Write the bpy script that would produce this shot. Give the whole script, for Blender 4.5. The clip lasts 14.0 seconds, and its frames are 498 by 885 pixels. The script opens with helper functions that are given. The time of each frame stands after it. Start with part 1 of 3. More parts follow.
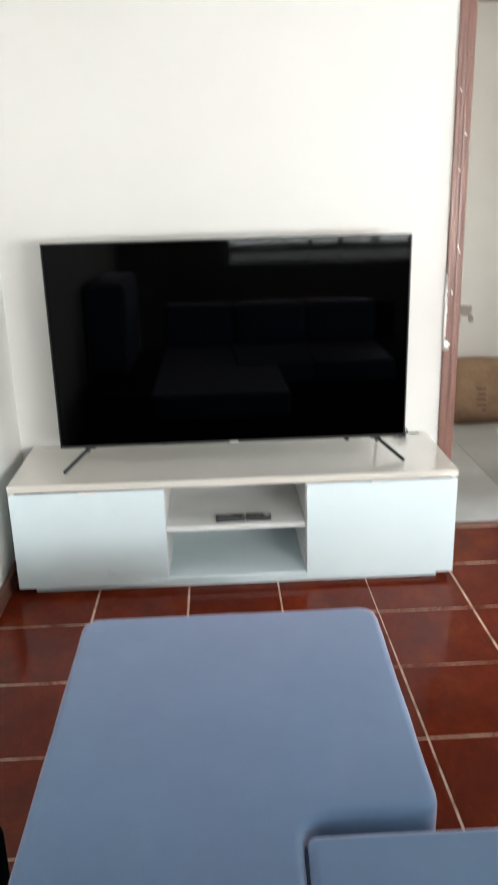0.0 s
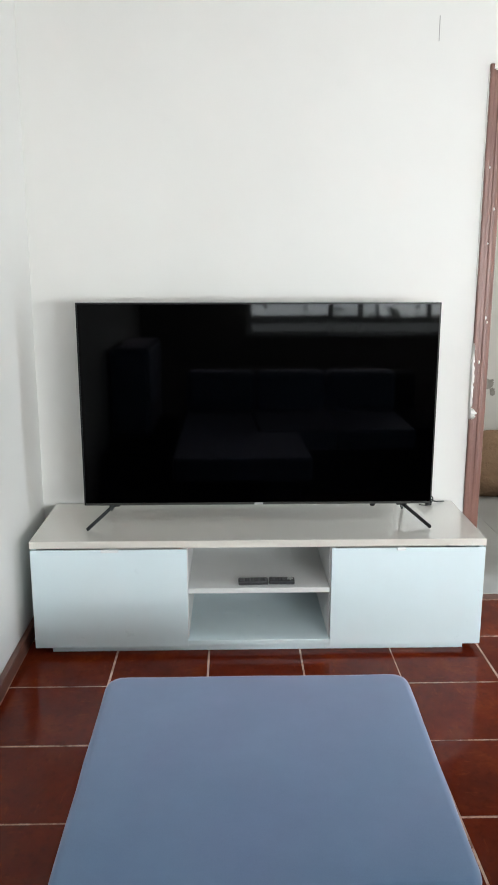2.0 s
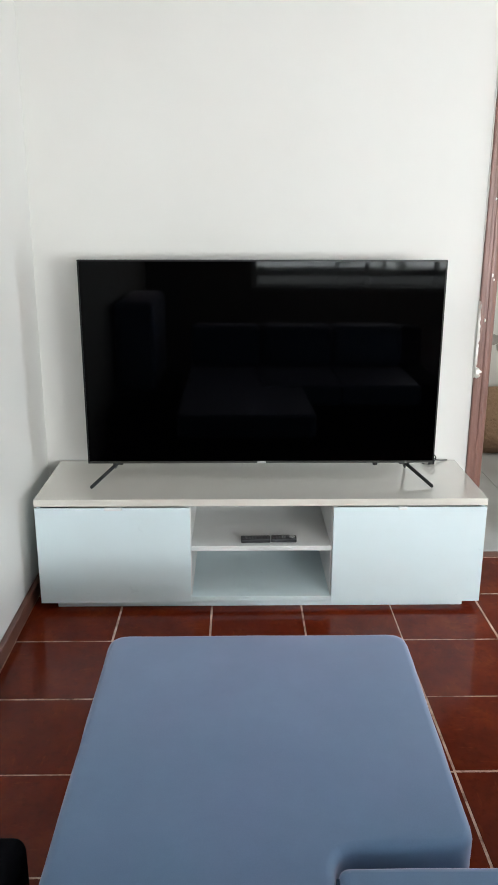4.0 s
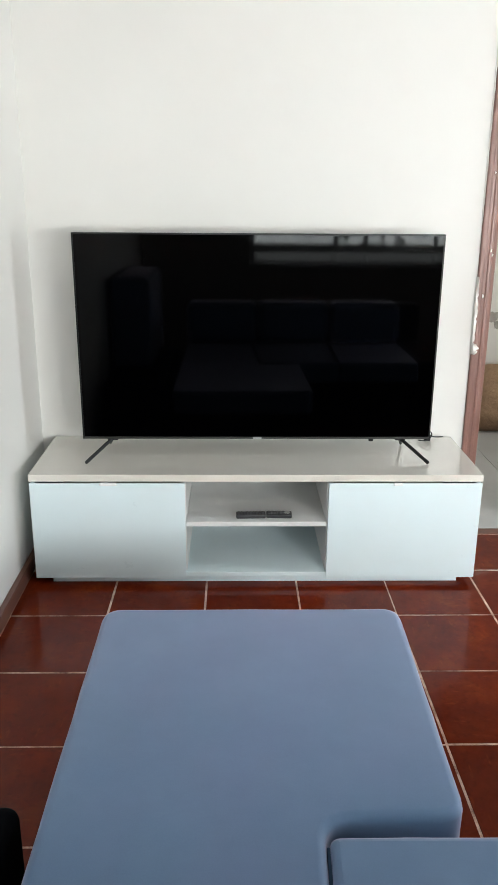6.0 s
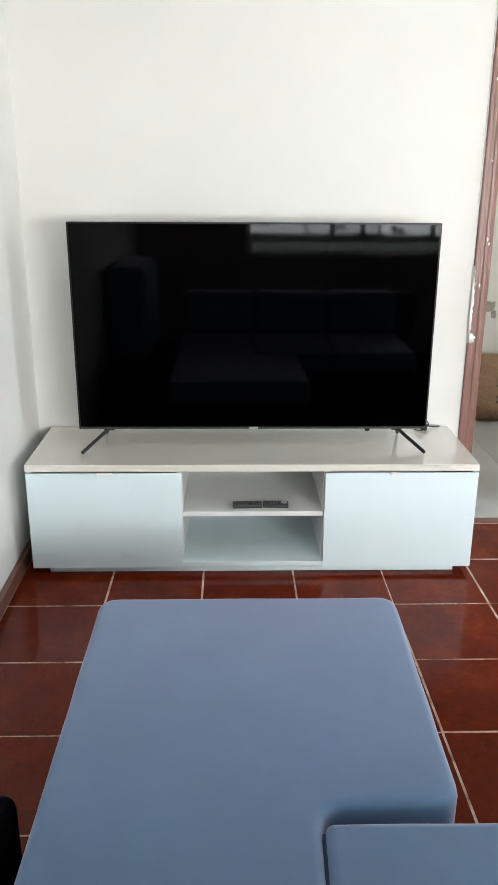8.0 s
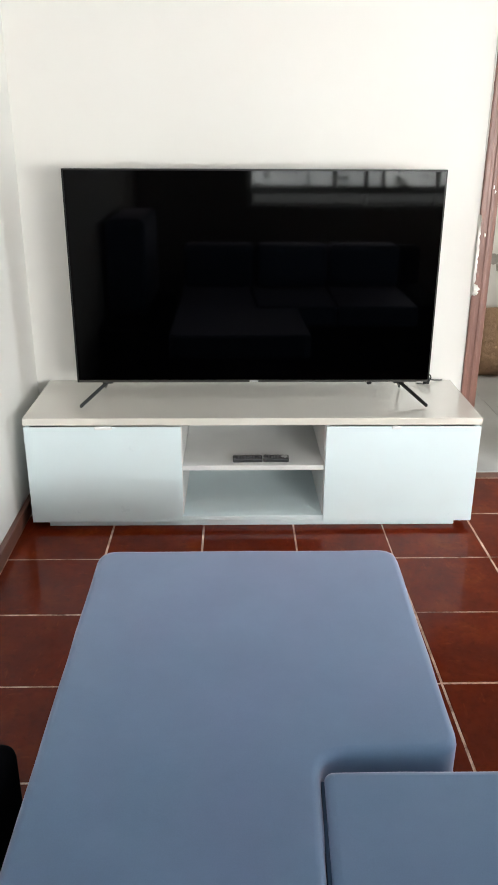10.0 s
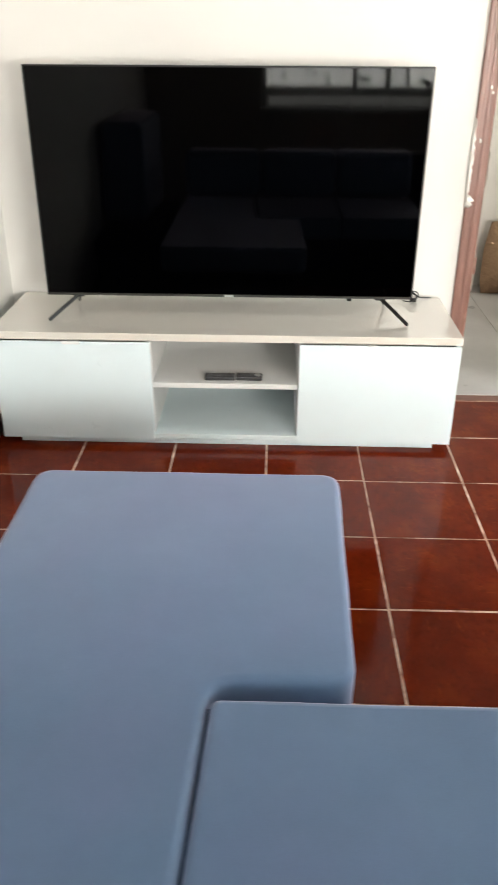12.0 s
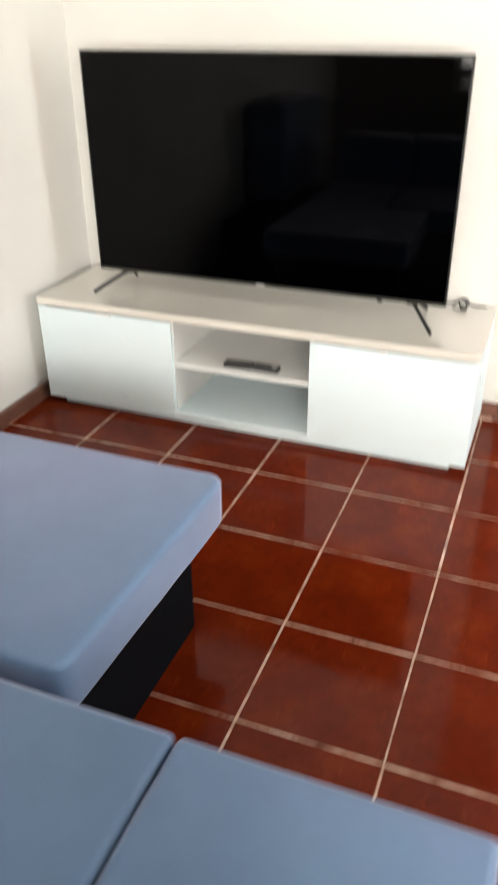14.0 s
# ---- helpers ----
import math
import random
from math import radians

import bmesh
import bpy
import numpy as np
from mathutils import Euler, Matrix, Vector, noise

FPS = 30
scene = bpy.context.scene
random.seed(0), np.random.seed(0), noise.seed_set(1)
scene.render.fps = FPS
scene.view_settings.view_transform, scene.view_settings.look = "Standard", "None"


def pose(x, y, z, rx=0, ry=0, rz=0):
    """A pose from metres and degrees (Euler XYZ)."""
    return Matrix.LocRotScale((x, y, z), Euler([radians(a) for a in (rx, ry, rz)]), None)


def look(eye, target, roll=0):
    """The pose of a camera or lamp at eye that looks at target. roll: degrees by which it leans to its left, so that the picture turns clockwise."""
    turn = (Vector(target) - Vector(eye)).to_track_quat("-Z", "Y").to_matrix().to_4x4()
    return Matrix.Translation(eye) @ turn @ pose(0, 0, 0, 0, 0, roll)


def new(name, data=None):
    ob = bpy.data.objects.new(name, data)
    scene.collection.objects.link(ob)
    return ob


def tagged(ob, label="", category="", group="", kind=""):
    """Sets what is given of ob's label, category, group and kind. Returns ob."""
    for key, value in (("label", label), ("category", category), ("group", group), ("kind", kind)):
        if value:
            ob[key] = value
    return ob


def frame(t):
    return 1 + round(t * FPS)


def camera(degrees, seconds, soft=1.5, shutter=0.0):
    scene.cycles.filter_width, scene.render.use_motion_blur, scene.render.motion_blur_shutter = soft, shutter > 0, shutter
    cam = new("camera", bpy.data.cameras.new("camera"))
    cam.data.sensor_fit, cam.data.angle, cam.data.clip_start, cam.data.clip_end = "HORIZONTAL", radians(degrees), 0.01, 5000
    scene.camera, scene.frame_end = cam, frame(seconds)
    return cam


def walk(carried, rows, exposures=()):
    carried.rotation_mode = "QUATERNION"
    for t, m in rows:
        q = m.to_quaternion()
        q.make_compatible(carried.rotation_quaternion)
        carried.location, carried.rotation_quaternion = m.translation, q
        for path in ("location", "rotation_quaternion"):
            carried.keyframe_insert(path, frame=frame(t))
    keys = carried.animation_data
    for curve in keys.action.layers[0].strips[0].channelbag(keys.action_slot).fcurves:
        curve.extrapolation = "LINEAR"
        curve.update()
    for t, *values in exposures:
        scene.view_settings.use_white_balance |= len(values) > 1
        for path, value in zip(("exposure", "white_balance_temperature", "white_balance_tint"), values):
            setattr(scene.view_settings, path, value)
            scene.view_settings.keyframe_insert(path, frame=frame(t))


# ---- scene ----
cam = camera(35.2, 14.0, shutter=0.7)
PATH = [
    (0, (-0.047, -0.074, 1.579), (0.023, 1.827, 0.961), -1.5),
    (0.2, (-0.054, -0.084, 1.59), (0.005, 1.838, 1.039), -0.9),
    (0.5, (-0.098, -0.113, 1.556), (-0.025, 1.833, 1.1), -0.7),
    (1, (-0.103, -0.12, 1.559), (-0.047, 1.839, 1.163), -0.8),
    (1.5, (-0.087, -0.118, 1.547), (-0.061, 1.839, 1.135), -0.8),
    (2, (-0.111, -0.071, 1.532), (-0.064, 1.88, 1.093), -0.0),
    (2.5, (-0.112, -0.072, 1.55), (-0.077, 1.865, 1.057), 0.0),
    (3, (-0.1, -0.061, 1.565), (-0.079, 1.871, 1.049), -0.1),
    (5.5, (-0.094, -0.066, 1.568), (-0.046, 1.837, 0.954), 0.5),
    (6, (-0.089, -0.056, 1.551), (-0.052, 1.847, 0.938), 0.4),
    (6.5, (-0.088, -0.054, 1.548), (-0.057, 1.847, 0.927), 0.3),
    (7, (-0.086, -0.054, 1.545), (-0.047, 1.846, 0.923), 0.3),
    (7.5, (-0.085, -0.054, 1.55), (-0.044, 1.844, 0.921), 0.3),
    (8, (-0.084, -0.056, 1.547), (-0.041, 1.839, 0.912), 0.3),
    (10.5, (-0.073, -0.008, 1.517), (-0.038, 1.834, 0.739), 0.2),
    (11, (-0.045, 0.021, 1.517), (-0.07, 1.843, 0.693), -0.4),
    (11.5, (0.036, 0.027, 1.516), (-0.006, 1.825, 0.642), 0.8),
    (12, (0.177, 0.042, 1.503), (0.126, 1.811, 0.571), 0.3),
    (12.2, (0.238, 0.066, 1.508), (0.218, 1.827, 0.56), -0.3),
    (12.5, (0.324, 0.134, 1.508), (0.305, 1.854, 0.488), -1.0),
    (12.7, (0.406, 0.182, 1.518), (0.394, 1.862, 0.432), 0.9),
    (13, (0.527, 0.211, 1.545), (0.32, 1.873, 0.451), -0.9),
    (13.2, (0.635, 0.206, 1.525), (0.308, 1.879, 0.478), -1.0),
    (13.5, (0.825, 0.17, 1.563), (0.384, 1.758, 0.429), 0.3),
    (13.8, (0.974, 0.208, 1.527), (0.413, 1.809, 0.468), -1.5),
    (14, (1.07, 0.247, 1.536), (0.429, 1.872, 0.56), -0.5),
]
EXPOSURES = [(0, 0.08, 6500, 6), (0.5, -0.05, 6400, 6), (1.5, -0.13, 6250, 5), (3, -0.22, 6250, 5), (5.5, -0.07, 6400, 5), (8, -0.02, 6400, 5), (11, 0.13, 6800, 7), (12, 0.26, 7050, 8), (12.5, 0.35, 7250, 9), (13.5, 0.38, 7400, 8), (14, 0.28, 7250, 9)]
walk(cam, [(t, look(eye, target, roll)) for t, eye, target, roll in PATH], EXPOSURES)

# ---- light ----
world = bpy.data.worlds.new("world")
scene.world = world
world.use_nodes = True
wn, wl = world.node_tree.nodes, world.node_tree.links
sky = wn.new("ShaderNodeTexSky")
sky.sky_type, sky.sun_disc = "NISHITA", False
sky.sun_elevation, sky.sun_rotation = radians(48), radians(150)
wn["Background"].inputs["Strength"].default_value = 0.12
wl.new(sky.outputs["Color"], wn["Background"].inputs["Color"])

sun = new("sun", bpy.data.lights.new("sun", "SUN"))
sun.data.energy, sun.data.angle, sun.data.color = 3.0, radians(0.5), (1.0, 0.95, 0.88)
sun.matrix_world = look((6, 10, 12), (0, 0, 0))


def window_light(name, eye, target, width, height, watts, colour):
    lamp = new(name, bpy.data.lights.new(name, "AREA"))
    lamp.data.shape, lamp.data.size, lamp.data.size_y = "RECTANGLE", width, height
    lamp.data.energy, lamp.data.color = watts, colour
    lamp.matrix_world = look(eye, target)
    return lamp


window_light("daylight_window", (2.25, -1.66, 1.41), (2.25, 0, 1.41), 1.75, 0.72, 140, (0.975, 0.985, 0.985))
window_light("daylight_window_shaded", (0.70, -1.66, 1.19), (0.70, 0, 1.19), 1.28, 0.27, 30, (0.96, 0.985, 1.0))
window_light("daylight_low_lights", (1.60, -1.66, 0.937), (1.60, 0, 0.937), 2.98, 0.09, 3.5, (0.96, 0.985, 1.0))
window_light("daylight_balcony", (3.62, 2.62, 1.1), (0, 2.62, 1.1), 1.0, 2.0, 52, (0.82, 0.92, 1.0))
window_light("daylight_next_room", (3.62, 4.35, 1.55), (0, 4.35, 1.55), 1.1, 1.1, 21, (1.0, 0.97, 0.91))


# ---- materials ----
def material(name, base, rough=0.5, metal=0.0, spec=0.5):
    m = bpy.data.materials.new(name)
    m.use_nodes = True
    b = m.node_tree.nodes["Principled BSDF"]
    b.inputs["Base Color"].default_value = (*base, 1)
    b.inputs["Roughness"].default_value = rough
    b.inputs["Metallic"].default_value = metal
    b.inputs["Specular IOR Level"].default_value = spec
    return m


def bsdf(m):
    return m.node_tree.nodes["Principled BSDF"]


def noise_node(m, scale, detail=4.0, rough=0.55, stretch=(1, 1, 1), space="Object"):
    n, l = m.node_tree.nodes, m.node_tree.links
    co, mp, tx = n.new("ShaderNodeTexCoord"), n.new("ShaderNodeMapping"), n.new("ShaderNodeTexNoise")
    mp.inputs["Scale"].default_value = stretch
    l.new(co.outputs[space], mp.inputs["Vector"])
    l.new(mp.outputs["Vector"], tx.inputs["Vector"])
    tx.inputs["Scale"].default_value, tx.inputs["Detail"].default_value, tx.inputs["Roughness"].default_value = scale, detail, rough
    return tx.outputs["Fac"]


def ramp(m, fac, stops):
    r = m.node_tree.nodes.new("ShaderNodeValToRGB")
    while len(r.color_ramp.elements) < len(stops):
        r.color_ramp.elements.new(0.5)
    for e, (p, c) in zip(r.color_ramp.elements, stops):
        e.position, e.color = p, (*c, 1) if len(c) == 3 else c
    m.node_tree.links.new(fac, r.inputs["Fac"])
    return r.outputs["Color"]


def mix(m, fac, a, b, how="MIX"):
    x = m.node_tree.nodes.new("ShaderNodeMix")
    x.data_type, x.blend_type = "RGBA", how
    for key, v in ((0, fac), (6, a), (7, b)):
        if hasattr(v, "is_output"):
            m.node_tree.links.new(v, x.inputs[key])
        else:
            x.inputs[key].default_value = v if key == 0 else (*v, 1)
    return x.outputs[2]


def span(m, fac, lo, hi, to_lo, to_hi):
    r = m.node_tree.nodes.new("ShaderNodeMapRange")
    r.inputs[1].default_value, r.inputs[2].default_value = lo, hi
    r.inputs[3].default_value, r.inputs[4].default_value = to_lo, to_hi
    m.node_tree.links.new(fac, r.inputs[0])
    return r.outputs[0]


def colour(m, out):
    m.node_tree.links.new(out, bsdf(m).inputs["Base Color"])


def roughness(m, out):
    m.node_tree.links.new(out, bsdf(m).inputs["Roughness"])


def bump(m, height, strength, distance=0.002):
    b = m.node_tree.nodes.new("ShaderNodeBump")
    b.inputs["Strength"].default_value, b.inputs["Distance"].default_value = strength, distance
    m.node_tree.links.new(height, b.inputs["Height"])
    m.node_tree.links.new(b.outputs["Normal"], bsdf(m).inputs["Normal"])


def random_of_object(m):
    return m.node_tree.nodes.new("ShaderNodeObjectInfo").outputs["Random"]


def wall_paint(name, a, b):
    m = material(name, a, 0.62, spec=0.35)
    big, fine = noise_node(m, 1.6, 5), noise_node(m, 90, 3)
    c = ramp(m, big, [(0.3, a), (0.72, b)])
    specks = ramp(m, noise_node(m, 14, 6, 0.7), [(0.70, (1, 1, 1)), (0.80, (0.93, 0.91, 0.88))])
    colour(m, mix(m, 0.6, c, specks, "MULTIPLY"))
    roughness(m, span(m, big, 0.3, 0.7, 0.5, 0.7))
    bump(m, mix(m, 0.35, fine, noise_node(m, 11, 4)), 0.22, 0.002)
    return m


WALL = wall_paint("white_wall_paint", (0.77, 0.745, 0.71), (0.80, 0.78, 0.745))
WALL_NEXT = wall_paint("unpainted_white_plaster", (0.62, 0.59, 0.545), (0.71, 0.68, 0.635))
CEILING = wall_paint("ceiling_paint", (0.80, 0.80, 0.78), (0.83, 0.83, 0.81))

# beige for the unseen window wall, dark to cut bounce and screen reflections
WALL_BACK = wall_paint("dimmed_beige_wall_paint", (0.36, 0.315, 0.26), (0.43, 0.385, 0.325))
# grey for the unseen ceiling, chosen to weaken light bounced onto floor and sofa
CEILING_DIM = wall_paint("dimmed_ceiling_paint", (0.48, 0.48, 0.475), (0.55, 0.55, 0.54))

TILE = material("red_glazed_tile", (0.16, 0.03, 0.012), 0.2, spec=0.14)
_cloud, _fine = noise_node(TILE, 5.5, 5, 0.6), noise_node(TILE, 38, 4, 0.6)
_c = ramp(TILE, _cloud, [(0.3, (0.076, 0.0066, 0.0016)), (0.55, (0.124, 0.0125, 0.0024)), (0.75, (0.182, 0.027, 0.0045))])
_c = mix(TILE, span(TILE, random_of_object(TILE), 0, 1, 0.0, 0.5), _c, (0.105, 0.010, 0.003))
_c = mix(TILE, span(TILE, _fine, 0.52, 0.72, 0, 0.55), _c, (0.065, 0.007, 0.002))
_c = mix(TILE, span(TILE, noise_node(TILE, 24, 5, 0.65, (0.5, 1.6, 1)), 0.58, 0.78, 0, 0.32), _c, (0.34, 0.065, 0.012))
colour(TILE, _c)
roughness(TILE, span(TILE, noise_node(TILE, 9, 5, 0.65), 0.3, 0.75, 0.06, 0.15))
bump(TILE, noise_node(TILE, 16, 3), 0.12, 0.002)

GROUT = material("pale_grout", (0.52, 0.40, 0.32), 0.85)
colour(GROUT, ramp(GROUT, noise_node(GROUT, 11, 8, 0.78), [(0.36, (0.13, 0.052, 0.033)), (0.47, (0.47, 0.27, 0.20)), (0.62, (0.74, 0.52, 0.41))]))
bump(GROUT, noise_node(GROUT, 160, 4), 0.5)

SKIRT = material("brown_skirting_tile", (0.20, 0.075, 0.04), 0.32)
colour(SKIRT, ramp(SKIRT, noise_node(SKIRT, 6, 5), [(0.3, (0.12, 0.046, 0.032)), (0.7, (0.20, 0.088, 0.062))]))

GREY_TILE = material("pale_grey_floor_tile", (0.50, 0.50, 0.49), 0.3)
colour(GREY_TILE, ramp(GREY_TILE, noise_node(GREY_TILE, 3.5, 6, 0.65), [(0.3, (0.42, 0.42, 0.41)), (0.7, (0.56, 0.56, 0.55))]))
roughness(GREY_TILE, span(GREY_TILE, noise_node(GREY_TILE, 7, 5), 0.3, 0.7, 0.25, 0.5))
GREY_GROUT = material("dark_grey_grout", (0.41, 0.40, 0.39), 0.9)

FRAME = material("brown_painted_door_frame", (0.17, 0.06, 0.045), 0.42)
_c = ramp(FRAME, noise_node(FRAME, 7, 6, 0.6, (6, 6, 0.6)), [(0.3, (0.150, 0.066, 0.048)), (0.7, (0.205, 0.096, 0.072))])
_chips = span(FRAME, noise_node(FRAME, 26, 5, 0.62), 0.73, 0.76, 0, 0.8)
colour(FRAME, mix(FRAME, _chips, _c, (0.55, 0.46, 0.40)))
bump(FRAME, noise_node(FRAME, 30, 5, 0.6, (3, 3, 0.3)), 0.3)

FILLER = material("white_filler", (0.80, 0.77, 0.72), 0.85)
bump(FILLER, noise_node(FILLER, 40, 6, 0.7), 0.7, 0.004)
CEMENT = material("bare_grey_cement", (0.30, 0.27, 0.24), 0.95)
colour(CEMENT, ramp(CEMENT, noise_node(CEMENT, 18, 6, 0.7), [(0.3, (0.22, 0.20, 0.175)), (0.7, (0.38, 0.34, 0.30))]))
bump(CEMENT, noise_node(CEMENT, 60, 5), 0.6)
CRACK = material("crack_shadow_gap", (0.42, 0.40, 0.37), 0.95)


def lacquer(name, base, rough):
    m = material(name, base, rough)
    dust = noise_node(m, 4, 6, 0.65)
    colour(m, mix(m, span(m, dust, 0.35, 0.75, 0.0, 0.10), base, (0.62, 0.60, 0.56)))
    roughness(m, span(m, noise_node(m, 9, 5, 0.6), 0.3, 0.7, rough * 0.75, rough * 1.35))
    bump(m, noise_node(m, 7, 2), 0.04, 0.002)
    return m


LACQUER_TOP = lacquer("gloss_white_lacquer", (0.75, 0.715, 0.65), 0.11)
bsdf(LACQUER_TOP).inputs["Coat Weight"].default_value = 1.0
bsdf(LACQUER_TOP).inputs["Coat IOR"].default_value = 1.65
bsdf(LACQUER_TOP).inputs["Coat Roughness"].default_value = 0.03
LACQUER = lacquer("satin_cool_white_lacquer", (0.765, 0.885, 0.925), 0.34)
INNER = lacquer("matt_white_inside", (0.74, 0.745, 0.74), 0.42)
PLASTIC_WHITE = material("white_plastic", (0.82, 0.85, 0.86), 0.35)

SCREEN = material("black_screen_glass", (0.0002, 0.0002, 0.0003), 0.25, spec=0.0)
bsdf(SCREEN).inputs["Coat Weight"].default_value = 0.17
bsdf(SCREEN).inputs["Coat Roughness"].default_value = 0.04
roughness(SCREEN, span(SCREEN, noise_node(SCREEN, 6, 5, 0.6), 0.3, 0.7, 0.20, 0.28))
BLACK = material("black_plastic", (0.006, 0.006, 0.0065), 0.45, spec=0.25)
bump(BLACK, noise_node(BLACK, 220, 2), 0.15, 0.001)
CHIN = material("dark_grey_brushed_metal", (0.07, 0.068, 0.065), 0.34, 0.7)
SILVER = material("pale_metal", (0.55, 0.55, 0.55), 0.35, 0.6)
LEG = material("black_metal", (0.016, 0.016, 0.017), 0.34, 0.2)
KEY = material("grey_rubber_button", (0.12, 0.12, 0.125), 0.6)
REMOTE = material("charcoal_plastic", (0.03, 0.03, 0.033), 0.4)


def fabric(name, a, b):
    m = material(name, a, 0.62, spec=0.5)
    big = noise_node(m, 2.4, 5, 0.6)
    weave = noise_node(m, 420, 2, 0.5)
    c = ramp(m, big, [(0.3, a), (0.72, b)])
    c = mix(m, span(m, noise_node(m, 3.1, 4, 0.6, (1.0, 0.55, 1)), 0.42, 0.68, 0, 0.6), c, (a[0] * 1.38, a[1] * 1.03, a[2] * 1.08))
    pile = noise_node(m, 9, 6, 0.68)
    c = mix(m, span(m, pile, 0.35, 0.7, 0, 0.28), c, tuple(x * 0.78 for x in a))
    c = mix(m, span(m, weave, 0.35, 0.65, 0, 0.10), c, tuple(min(1, x * 1.3) for x in b))
    colour(m, c)
    s = bsdf(m)
    s.inputs["Sheen Weight"].default_value = 0.72
    s.inputs["Sheen Roughness"].default_value = 0.42
    s.inputs["Sheen Tint"].default_value = (1.0, 0.85, 1.0, 1)
    bump(m, mix(m, 0.75, weave, pile), 0.10, 0.0015)
    return m


FABRIC = fabric("blue_sofa_fabric", (0.080, 0.152, 0.264), (0.106, 0.185, 0.308))
SOFA_BASE = material("black_sofa_cloth", (0.0016, 0.0016, 0.003), 0.9, spec=0.08)
bump(SOFA_BASE, noise_node(SOFA_BASE, 300, 2), 0.3)
# near-black blue that stands for the shade in the cushion gaps
GAP_SHADE = material("dark_blue_gap_shade", (0.008, 0.030, 0.070), 0.9)

PAPER = material("brown_kraft_paper", (0.27, 0.165, 0.09), 0.75)
colour(PAPER, ramp(PAPER, noise_node(PAPER, 8, 6, 0.65), [(0.3, (0.19, 0.108, 0.060)), (0.7, (0.31, 0.19, 0.108))]))
bump(PAPER, mix(PAPER, 0.5, noise_node(PAPER, 5, 4, 0.6, (1, 1, 2.2)), noise_node(PAPER, 17, 6, 0.7)), 1.0, 0.05)
INK = material("dark_printed_ink", (0.05, 0.028, 0.016), 0.8)
BAG_WHITE = material("white_sack", (0.62, 0.60, 0.56), 0.7)
bump(BAG_WHITE, noise_node(BAG_WHITE, 20, 5), 0.5, 0.006)
RED_BAND = material("faded_pink_print", (0.44, 0.20, 0.15), 0.7)
colour(RED_BAND, ramp(RED_BAND, noise_node(RED_BAND, 45, 5, 0.7), [(0.4, (0.36, 0.12, 0.085)), (0.6, (0.58, 0.42, 0.36))]))
BUCKET = material("pale_green_plastic", (0.56, 0.64, 0.50), 0.4)
colour(BUCKET, ramp(BUCKET, noise_node(BUCKET, 9, 5), [(0.35, (0.50, 0.585, 0.455)), (0.7, (0.62, 0.69, 0.56))]))
MORTAR = material("grey_mortar", (0.16, 0.15, 0.135), 0.95)
bump(MORTAR, noise_node(MORTAR, 30, 5), 0.8, 0.01)
CABLE = material("black_cable", (0.012, 0.012, 0.012), 0.5)
WINDOW_FRAME = material("white_window_frame", (0.75, 0.75, 0.74), 0.4)
GLASS = material("window_glass", (1, 1, 1), 0.0)
bsdf(GLASS).inputs["Transmission Weight"].default_value = 1.0
bsdf(GLASS).inputs["IOR"].default_value = 1.45
LEAF = material("green_leaf", (0.06, 0.11, 0.035), 0.5)
colour(LEAF, ramp(LEAF, noise_node(LEAF, 9, 3), [(0.3, (0.035, 0.075, 0.02)), (0.7, (0.09, 0.14, 0.05))]))
OUTSIDE = material("outside_ground", (0.18, 0.17, 0.12), 0.95)
colour(OUTSIDE, ramp(OUTSIDE, noise_node(OUTSIDE, 0.6, 6), [(0.3, (0.10, 0.13, 0.06)), (0.7, (0.26, 0.22, 0.16))]))


# ---- mesh helpers ----
def box(bm, x0, x1, y0, y1, z0, z1):
    m = Matrix.LocRotScale(((x0 + x1) / 2, (y0 + y1) / 2, (z0 + z1) / 2), None, (x1 - x0, y1 - y0, z1 - z0))
    return bmesh.ops.create_cube(bm, size=1, matrix=m)["verts"]


def rounded(x0, x1, y0, y1, z0, z1, r, seg=2):
    bm = bmesh.new()
    box(bm, x0, x1, y0, y1, z0, z1)
    bmesh.ops.bevel(bm, geom=bm.edges[:], offset=r, segments=seg, profile=0.5, affect="EDGES")
    return bm


def outline(points, z0, z1, r=0.0, seg=3):
    bm = bmesh.new()
    f = bm.faces.new([bm.verts.new((x, y, z0)) for x, y in points])
    top = [e for e in bmesh.ops.extrude_face_region(bm, geom=[f])["geom"] if isinstance(e, bmesh.types.BMVert)]
    bmesh.ops.translate(bm, verts=top, vec=(0, 0, z1 - z0))
    bmesh.ops.recalc_face_normals(bm, faces=bm.faces[:])
    if r:
        bmesh.ops.bevel(bm, geom=bm.edges[:], offset=r, segments=seg, profile=0.5, affect="EDGES")
    return bm


def rod(bm, a, b, r, sides=12):
    a, b = Vector(a), Vector(b)
    q = (b - a).to_track_quat("Z", "Y").to_matrix().to_4x4()
    m = Matrix.Translation((a + b) / 2) @ q
    bmesh.ops.create_cone(bm, cap_ends=True, segments=sides, radius1=r, radius2=r, depth=(b - a).length, matrix=m)


def lathe(profile, sides=40):
    bm = bmesh.new()
    rings = [[bm.verts.new((r * math.cos(2 * math.pi * i / sides), r * math.sin(2 * math.pi * i / sides), z)) for i in range(sides)] for r, z in profile]
    for a, b in zip(rings, rings[1:]):
        for i in range(sides):
            bm.faces.new((a[i], a[(i + 1) % sides], b[(i + 1) % sides], b[i]))
    bmesh.ops.recalc_face_normals(bm, faces=bm.faces[:])
    return bm


def mesh_of(name, bm, mat, smooth=False):
    me = bpy.data.meshes.new(name)
    bm.to_mesh(me)
    bm.free()
    me.materials.append(mat)
    if smooth:
        me.shade_smooth()
        me.set_sharp_from_angle(angle=radians(40))
    return me


